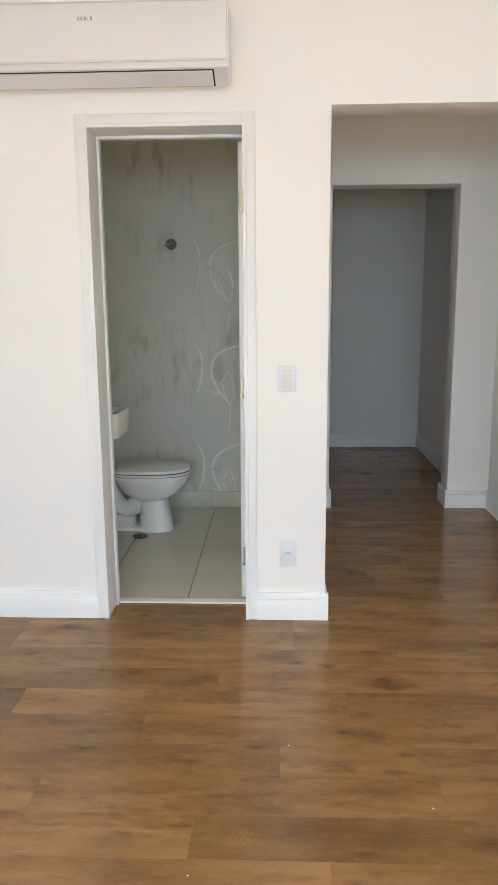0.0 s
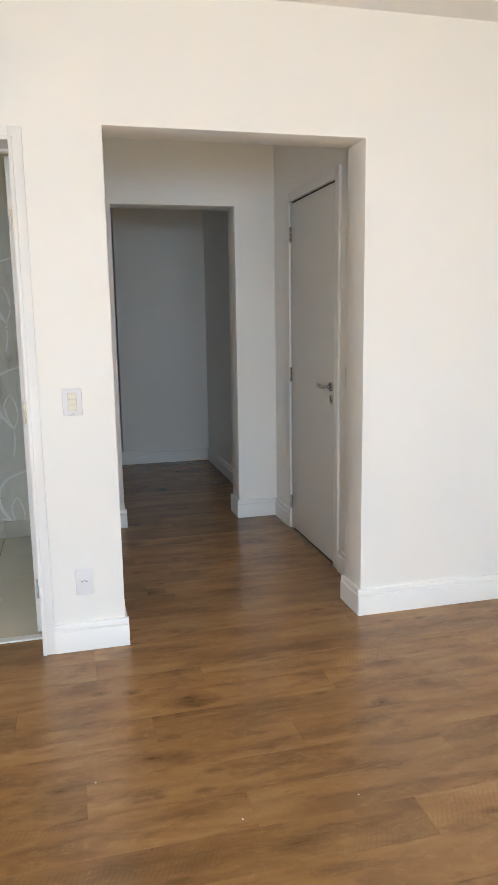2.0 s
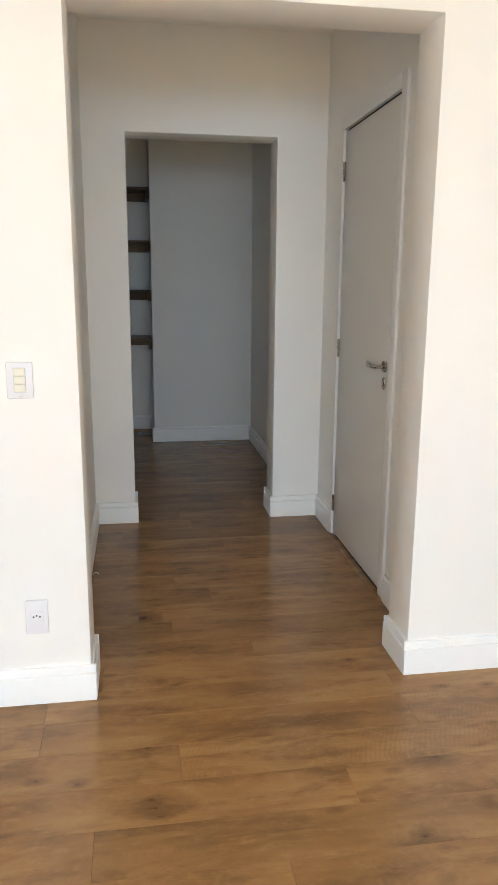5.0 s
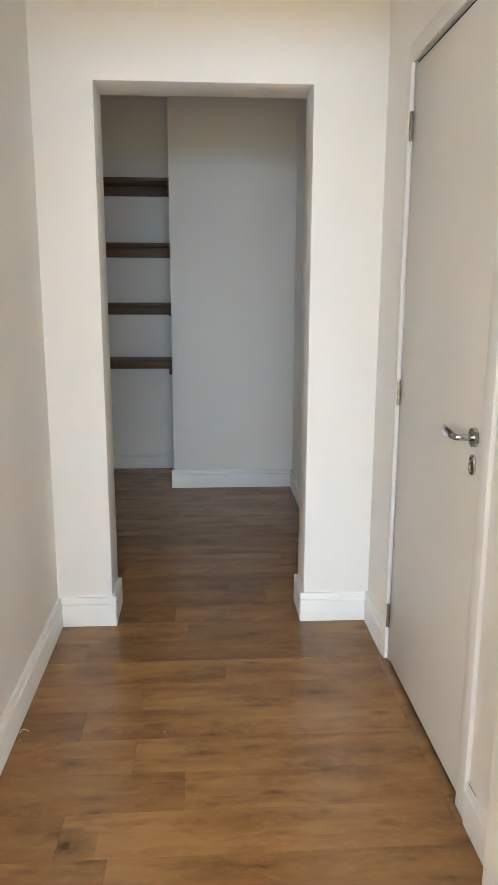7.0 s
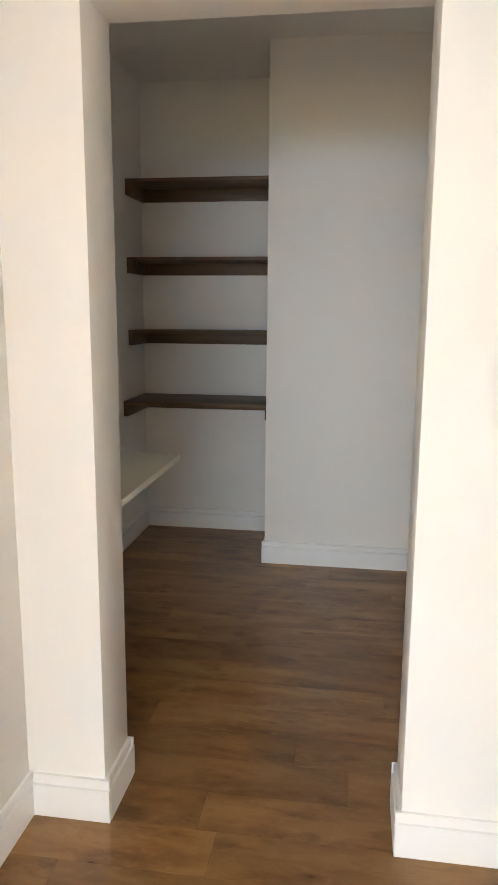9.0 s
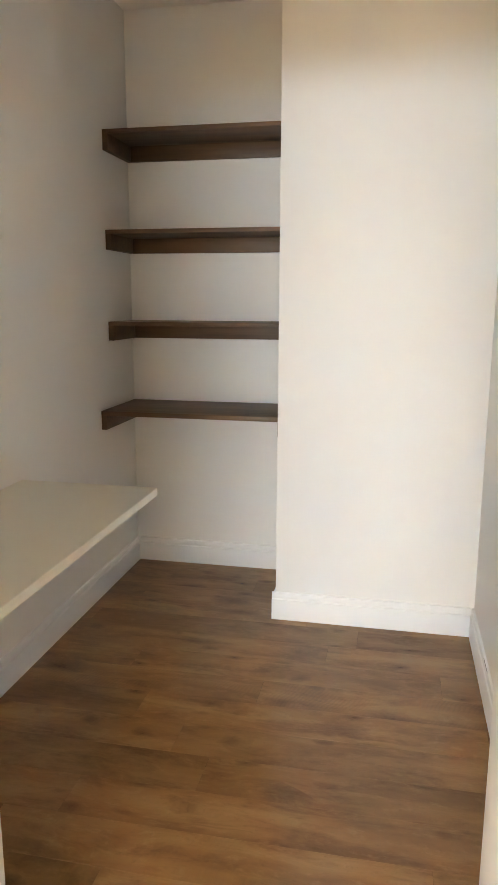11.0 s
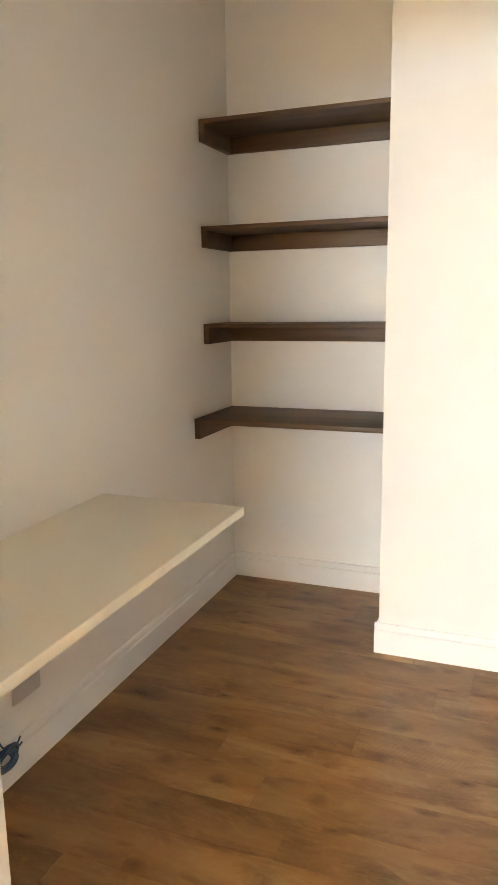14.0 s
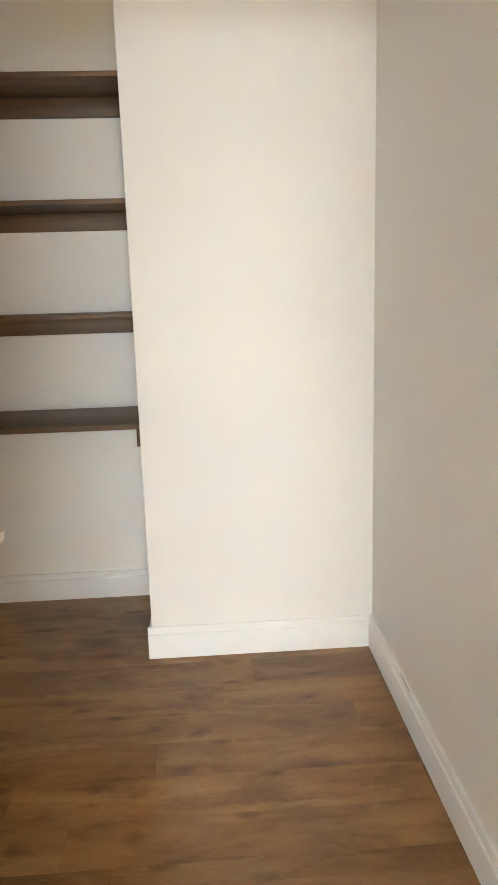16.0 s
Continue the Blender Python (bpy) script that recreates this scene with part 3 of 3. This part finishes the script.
# ---- bathroom ----
def toilet():
    t = thing("toilet", (-0.78, 4.47, 0), "white ceramic toilet with its lid closed", "toilet")
    cy, drop = 4.47, 0.035
    bm = bmesh.new()
    loft(bm, [oval(-0.765, cy, 0.001, 0.112, 0.112, 2.8), oval(-0.765, cy, 0.02, 0.108, 0.108, 2.8), oval(-0.768, cy, 0.12, 0.094, 0.096, 2.6), oval(-0.775, cy, 0.20, 0.088, 0.094, 2.4)])
    part("pedestal", bm, CERAMIC, t)
    bm = bmesh.new()
    loft(bm, [oval(-0.785, cy, 0.195, 0.085, 0.095, 2.3), oval(-0.790, cy, 0.215, 0.130, 0.122, 2.3), oval(-0.790, cy, 0.252, 0.185, 0.152, 2.3), oval(-0.785, cy, 0.305, 0.222, 0.171, 2.3), oval(-0.780, cy, 0.350, 0.238, 0.179, 2.4, back=4), oval(-0.780, cy, 0.366, 0.234, 0.176, 2.4, back=4)])
    part("bowl", bm, CERAMIC, t)
    bm = bmesh.new()
    loft(bm, [oval(-0.762, cy, 0.403 - drop, 0.224, 0.180, 2.6, back=7), oval(-0.762, cy, 0.406 - drop, 0.229, 0.185, 2.6, back=7), oval(-0.762, cy, 0.414 - drop, 0.229, 0.185, 2.6, back=7), oval(-0.762, cy, 0.418 - drop, 0.224, 0.180, 2.6, back=7)])
    part("seat", bm, CERAMIC, t)
    # dark discs put the shade under seat and lid into colour
    for z0, z1 in ((0.3655, 0.3685), (0.4175 - drop, 0.4235 - drop)):
        bm = bmesh.new()
        loft(bm, [oval(-0.763, cy, z0, 0.2235, 0.1795, 2.6, back=7), oval(-0.763, cy, z1, 0.2235, 0.1795, 2.6, back=7)])
        part("lid_shade", bm, DARK, t, "dark disc for the shade under the lid and seat")
    part("foot", box(bmesh.new(), -1.12, -0.76, cy - 0.095, cy + 0.095, 0.001, 0.022, 0.006, 2), CERAMIC, t)
    bm = bmesh.new()
    loft(bm, [oval(-0.764, cy, 0.423 - drop, 0.224, 0.181, 2.6, back=8), oval(-0.764, cy, 0.427 - drop, 0.230, 0.186, 2.6, back=8), oval(-0.764, cy, 0.440 - drop, 0.226, 0.182, 2.6, back=8), oval(-0.764, cy, 0.445 - drop, 0.212, 0.168, 2.6, back=8)])
    part("lid", bm, CERAMIC, t)
    for s in (-1, 1):
        part("lid_hinge", cylinder(bmesh.new(), (-1.005, cy + 0.07 * s, 0.401 - drop), (0, 0, 0.032), 0.016, sides=16), PLASTIC, t)
    bm = bmesh.new()
    tube(bm, [(-0.84, cy, 0.19), (-0.90, cy, 0.145), (-0.95, cy, 0.125), (-1.00, cy, 0.150), (-1.03, cy, 0.20), (-1.05, cy, 0.25), (-1.07, cy, 0.29)], lambda k: 0.062 - 0.012 * k, 16)
    part("trapway", bm, CERAMIC, t)
    bm = bmesh.new()
    tube(bm, [(-0.90, cy - 0.02, 0.045), (-0.98, cy - 0.02, 0.045), (-1.06, cy - 0.02, 0.06), (-1.14, cy - 0.02, 0.1), (-1.299, cy - 0.02, 0.14)], 0.042, 14)
    part("waste_pipe", bm, PLASTIC, t)
    part("back", box(bmesh.new(), BATH_L + 0.001, -1.0, cy - 0.16, cy + 0.16, 0.27, 0.365, 0.02, 3), CERAMIC, t)


def basin():
    b = thing("washbasin", (-1.03, 3.68, 0.73), "white ceramic wall-hung washbasin", "washbasin")
    bm = bmesh.new()
    cx, cy = -1.033, 3.69
    loft(bm, [oval(cx - 0.02, cy, 0.738, 0.225, 0.15, 8), oval(cx, cy, 0.750, 0.258, 0.172, 8), oval(cx, cy, 0.862, 0.265, 0.180, 8), oval(cx, cy, 0.872, 0.261, 0.176, 8), oval(cx, cy, 0.870, 0.225, 0.142, 5), oval(cx, cy, 0.80, 0.18, 0.11, 3), oval(cx, cy, 0.775, 0.05, 0.05, 2)])
    part("bowl", bm, CERAMIC, b)
    part("drain", cylinder(bmesh.new(), (cx, cy, 0.775), (0, 0, 0.004), 0.022, sides=20), CHROME, b)


def floor_drain():
    d = thing("floor_drain", (-0.835, 4.285, 0), "round dark metal floor drain in the tiles", "drain")
    bm = bmesh.new()
    cylinder(bm, (-0.835, 4.285, 0.003), (0, 0, 0.003), 0.050, 0.047, 28)
    part("rim", bm, HINGE, d)
    part("grate", cylinder(bmesh.new(), (-0.835, 4.285, 0.0055), (0, 0, 0.0015), 0.042, sides=28), DARK, d)
    for k in range(-2, 3):
        w = math.sqrt(0.040 ** 2 - (0.015 * k) ** 2)
        part("bar", box(bmesh.new(), -0.835 - w, -0.835 + w, 4.285 + 0.015 * k - 0.0025, 4.285 + 0.015 * k + 0.0025, 0.0065, 0.0085), STEEL, d)


def wall_valve():
    x, z = -0.694, 1.783
    v = thing("shower_valve", (x, BATH_B, z), "round chrome wall valve with a small lever", "valve")
    bm = bmesh.new()
    cylinder(bm, (x, BATH_B, z), (0, -0.012, 0), 0.036, 0.034, 30)
    cylinder(bm, (x, BATH_B - 0.012, z), (0, -0.03, 0), 0.018, 0.016, 20)
    part("rose", bm, VALVE_CHROME, v)
    part("lever", tube(bmesh.new(), [(x + 0.012, BATH_B - 0.040, z + 0.006), (x - 0.01, BATH_B - 0.045, z - 0.002), (x - 0.045, BATH_B - 0.048, z - 0.012)], 0.005, 10), CHROME, v)


toilet()
basin()
floor_drain()
wall_valve()


def swirl(points, width):
    """A hand-drawn raised stroke on the bathroom wall, flat and thinning to both ends."""
    pts = [Vector(p) for p in points]
    fine = []
    for i in range(len(pts) - 1):
        p0, p1, p2, p3 = pts[max(i - 1, 0)], pts[i], pts[i + 1], pts[min(i + 2, len(pts) - 1)]
        for k in range(8):
            s = k / 8
            fine.append(0.5 * (2 * p1 + (p2 - p0) * s + (2 * p0 - 5 * p1 + 4 * p2 - p3) * s * s + (3 * p1 - p0 - 3 * p2 + p3) * s ** 3))
    fine.append(pts[-1])
    bm = bmesh.new()
    tube(bm, [(p.x, 0.0, p.y) for p in fine], lambda s: width * (0.2 + 0.8 * math.sin(math.pi * min(1, max(0, s))) ** 0.7), 8)
    for v in bm.verts:
        v.co.y = BATH_B + v.co.y * 0.22
    part("swirl", bm, SWIRL, paper_wall, "pale raised swirl")


for top in (1.82, 1.14, 0.46):
    swirl([(-0.24, top - 0.013), (-0.38, top - 0.064), (-0.442, top - 0.156), (-0.427, top - 0.27), (-0.357, top - 0.374), (-0.318, top - 0.42)], 0.011)
    swirl([(-0.554, top + 0.005), (-0.505, top - 0.11), (-0.514, top - 0.248), (-0.542, top - 0.34)], 0.009)
    swirl([(-0.334, top - 0.19), (-0.369, top - 0.259), (-0.357, top - 0.34), (-0.318, top - 0.42)], 0.006)
    swirl([(-0.330, top - 0.19), (-0.300, top - 0.26), (-0.292, top - 0.34), (-0.318, top - 0.42)], 0.006)
    swirl([(-0.449, top - 0.328), (-0.38, top - 0.35), (-0.334, top - 0.41)], 0.006)
    if top > 0.7:
        swirl([(-0.318, top - 0.42), (-0.320, top - 0.524), (-0.336, top - 0.604)], 0.006)

for x0, x1 in ((BATH_L, -0.432), (-0.428, BATH_R)):
    structure("baseboard", box(bmesh.new(), x0 + 0.001, x1 - 0.001, BATH_B - 0.009, BATH_B, 0.002, 0.112, 0.002, 2), TILE, "cream ceramic skirting tile")


# ---- closet ----
def wall_shelf(z, depth, thick):
    y1 = NICHE
    y0 = y1 - depth + 0.007
    s = thing("wall_shelf", ((CL_L + PIL_X) / 2, y1, z), "dark brown wooden shelf resting on battens in a niche", "shelf", "shelves in the niche")
    x0, x1 = CL_L + 0.001, PIL_X - 0.001
    low = z - 0.090
    part("board", box(bmesh.new(), x0, x1, y0, y1 - 0.001, z - thick, z, 0.0015, 2), SHELF, s)
    for xa, xb in ((x0, x0 + 0.026), (x1 - 0.026, x1)):
        part("side_batten", box(bmesh.new(), xa, xb, y0 + 0.001, y1 - 0.001, low, z - thick, 0.0012, 2), SHELF, s)
    part("back_batten", box(bmesh.new(), x0 + 0.026, x1 - 0.026, y1 - 0.026, y1 - 0.001, low, z - thick, 0.0012, 2), SHELF, s)


for z, depth, thick in ((2.166, 0.325, 0.018), (1.726, 0.325, 0.018), (1.303, 0.325, 0.018), (0.889, 0.446, 0.022)):
    wall_shelf(z, depth, thick)


def desk():
    d = thing("wall_desk", (CL_L, 5.86, 0.71), "cream laminate desktop fixed to the closet wall", "desk")
    part("desktop", box(bmesh.new(), CL_L + 0.001, 0.192, END_BACK + 0.001, 6.524, 0.712, 0.742, 0.003, 3), DESK, d)
    part("wall_batten", box(bmesh.new(), CL_L + 0.001, CL_L + 0.02, END_BACK + 0.05, 6.47, 0.672, 0.712, 0.002), DESK, d)


desk()


def cable_coil():
    rng = random.Random(4)
    c = thing("network_cable", (CL_L + 0.03, 5.93, 0.13), "coil of dark blue network cable hanging from the wall", "cable")
    pts, loops = [], 13
    tilt = [(rng.uniform(-0.9, 0.9), rng.uniform(-1.2, 1.2), rng.uniform(0.55, 1.15)) for _ in range(loops + 1)]
    for i in range(loops * 22):
        turn, k = divmod(i, 22)
        s = k / 22
        lean, skew, size = (p * (1 - s) + q * s for p, q in zip(tilt[turn], tilt[turn + 1]))
        a = 2 * math.pi * s
        u, v = 0.044 * size * math.cos(a), 0.034 * size * math.sin(a) + skew * 0.012
        pts.append((CL_L + 0.036 + 0.012 * lean + 0.3 * lean * v, 5.895 + u - 0.35 * v, 0.118 + v + 0.4 * lean * u))
    part("coil", tube(bmesh.new(), pts, 0.0036, 6), CABLE, c)
    tail = [(CL_L + 0.001, 5.885, 0.24), (CL_L + 0.010, 5.888, 0.22), (CL_L + 0.012, 5.893, 0.18), (CL_L + 0.014, 5.91, 0.14), (CL_L + 0.024, 5.93, 0.12), (CL_L + 0.03, 5.945, 0.13), (CL_L + 0.03, 5.96, 0.125)]
    part("tail", tube(bmesh.new(), tail, 0.0028, 6), CABLE, c)
    for y, z, rise in ((5.950, 0.135, 0.018), (5.955, 0.124, 0.006)):
        part("loose_end", tube(bmesh.new(), [(CL_L + 0.036, y - 0.02, z - 0.006), (CL_L + 0.040, y, z + rise * 0.3), (CL_L + 0.041, y + 0.010, z + rise)], 0.0028, 6), CABLE, c)


cable_coil()

# dried filler under a shelf, a gap over a skirting board, and crumbs on the floor
rng = random.Random(11)
structure("trim", box(bmesh.new(), CL_R - 0.0102, CL_R - 0.0088, 6.57, 6.68, 0.1256, 0.1262), DARK, "dark open gap along the top of a skirting board")
structure("trim", box(bmesh.new(), HALL_R - 0.0102, HALL_R - 0.0088, 3.675, 3.722, 0.1256, 0.1264), DARK, "short dark gap over a skirting board beside the door")
for k, (x, w, h) in enumerate(((-0.02, 0.035, 0.0025), (0.07, 0.05, 0.004), (0.19, 0.03, 0.003), (0.27, 0.018, 0.0045), (0.33, 0.012, 0.003))):
    bm = bmesh.new()
    loft(bm, [[(x + u * w, NICHE - 0.0265 + dy, 1.2128 - 2.2 * h * s * (1 - dz)) for dy, dz in ((0, 0), (0, 1), (-0.002, 1), (-0.0015, 0.2))] for u, s in ((-1, 0.3), (-0.6, 1.0), (-0.1, 0.6), (0.3, 1.1), (0.7, 0.5), (1, 0.2))])
    tagged(part("filler_smear", bm, CAULK), "ragged white filler smear under a shelf", "filler")


def crumb(x, y, size):
    bm = bmesh.new()
    bmesh.ops.create_icosphere(bm, subdivisions=1, radius=size)
    for v in bm.verts:
        v.co = Vector((v.co.x * rng.uniform(0.6, 1.4), v.co.y * rng.uniform(0.6, 1.4), abs(v.co.z) * 0.6))
        v.co += Vector((x, y, 0.0005))
    tagged(part("plaster_crumb", bm, CAULK), "tiny white plaster crumb on the floor", "debris", "crumbs on the floor")


for x, y, s in ((0.44, 1.92, 0.003), (0.80, 1.93, 0.0025), (0.04, 2.20, 0.0025), (-0.22, 1.66, 0.003), (0.62, 4.18, 0.002), (0.168, 4.16, 0.002)):
    crumb(x, y, s)
bm = bmesh.new()
tube(bm, [(0.158, 4.195, 0.003), (0.164, 4.205, 0.010), (0.176, 4.208, 0.008), (0.184, 4.202, 0.002)], 0.0011, 6)
tagged(part("thread", bm, CAULK), "short white thread curled on the floor", "thread")


# ---- bathroom tiles ----
def flat_piece(name, cache, key, sx, sy, top, material, x, y, parent, edge=0.0012, thick=0.008):
    """A thin floor piece with eased edges; alike ones share a mesh."""
    if key not in cache:
        verts = []
        for z, e in ((-thick, 0.0), (-edge, 0.0), (0.0, edge)):
            verts += [(-sx / 2 + e, -sy / 2 + e, z), (sx / 2 - e, -sy / 2 + e, z), (sx / 2 - e, sy / 2 - e, z), (-sx / 2 + e, sy / 2 - e, z)]
        faces = [(8, 9, 10, 11)]
        for k in (0, 4):
            faces += [(k + i, k + (i + 1) % 4, k + 4 + (i + 1) % 4, k + 4 + i) for i in range(4)]
        mesh = bpy.data.meshes.new(name)
        mesh.from_pydata(verts, [], faces)
        mesh.materials.append(material)
        cache[key] = mesh
    ob = new(name, cache[key])
    ob.location = (x, y, top)
    ob.parent = parent
    return ob


bath_floor = structure("floor_bathroom", box(bmesh.new(), BATH_L, BATH_R, 3.342, BATH_B, -0.12, -0.0025), GROUT, "cream tiled bathroom floor")
tiles = {}
xs = [BATH_L, -0.86, -0.43, BATH_R]
ys = [3.342, 3.735, 4.165, 4.595, BATH_B]
for xa, xb in zip(xs, xs[1:]):
    for ya, yb in zip(ys, ys[1:]):
        w, d = xb - xa - 0.005, yb - ya - 0.004
        flat_piece("tile", tiles, (round(w, 3), round(d, 3)), w, d, 0.0, TILE, (xa + xb) / 2, (ya + yb) / 2, bath_floor)

# ---- laminate planks ----
bm = bmesh.new()
box(bm, ROOM_L, ROOM_R, ROOM_B, FRONT + 0.145, -0.12, -0.006)
box(bm, 0.0, HALL_R + 0.01, FRONT + 0.145, END, -0.12, -0.006)
box(bm, CL_L, HALL_R + 0.01, END, NICHE, -0.12, -0.006)
floor = structure("floor", bm, PLANK, "warm brown wood-look laminate plank floor")
planks, rng = {}, random.Random(7)
WIDE, LONG, START = 0.162, 1.182, 1.716
known = {0: -0.228, 1: 0.478, 2: 0.011, 3: -0.452, 4: 0.254, 5: -0.220, 6: 0.488, 16: 0.533, 27: 0.365}
first, last = -26, 37
for row in range(first, last + 1):
    y0 = max(START + row * WIDE, ROOM_B)
    y1 = min(START + (row + 1) * WIDE, NICHE)
    mid = (y0 + y1) / 2
    if mid < FRONT + 0.06:
        x0, x1 = ROOM_L, ROOM_R
    elif mid < END - 0.08:
        x0, x1 = HALL_L - 0.02, HALL_R + 0.02
    else:
        x0, x1 = CL_L - 0.01, HALL_R + 0.01
    joint = known.get(row, rng.uniform(0, LONG))
    x = joint - LONG * math.ceil((joint - x0) / LONG)
    while x < x1 - 0.001:
        a, b = max(x, x0), min(x + LONG, x1)
        if b - a > 0.02:
            w, d = b - a - 0.0005, y1 - y0 - 0.0004
            flat_piece("plank", planks, (round(w, 3), round(d, 3)), w, d, 0.0, PLANK, (a + b) / 2, mid, floor, 0.0004, 0.006)
        x += LONG
flat_piece("plank", planks, "door", BD_R - BD_L - 0.002, 0.105, 0.0, PLANK, (BD_L + BD_R) / 2, 3.2265, floor, 0.0007, 0.006)
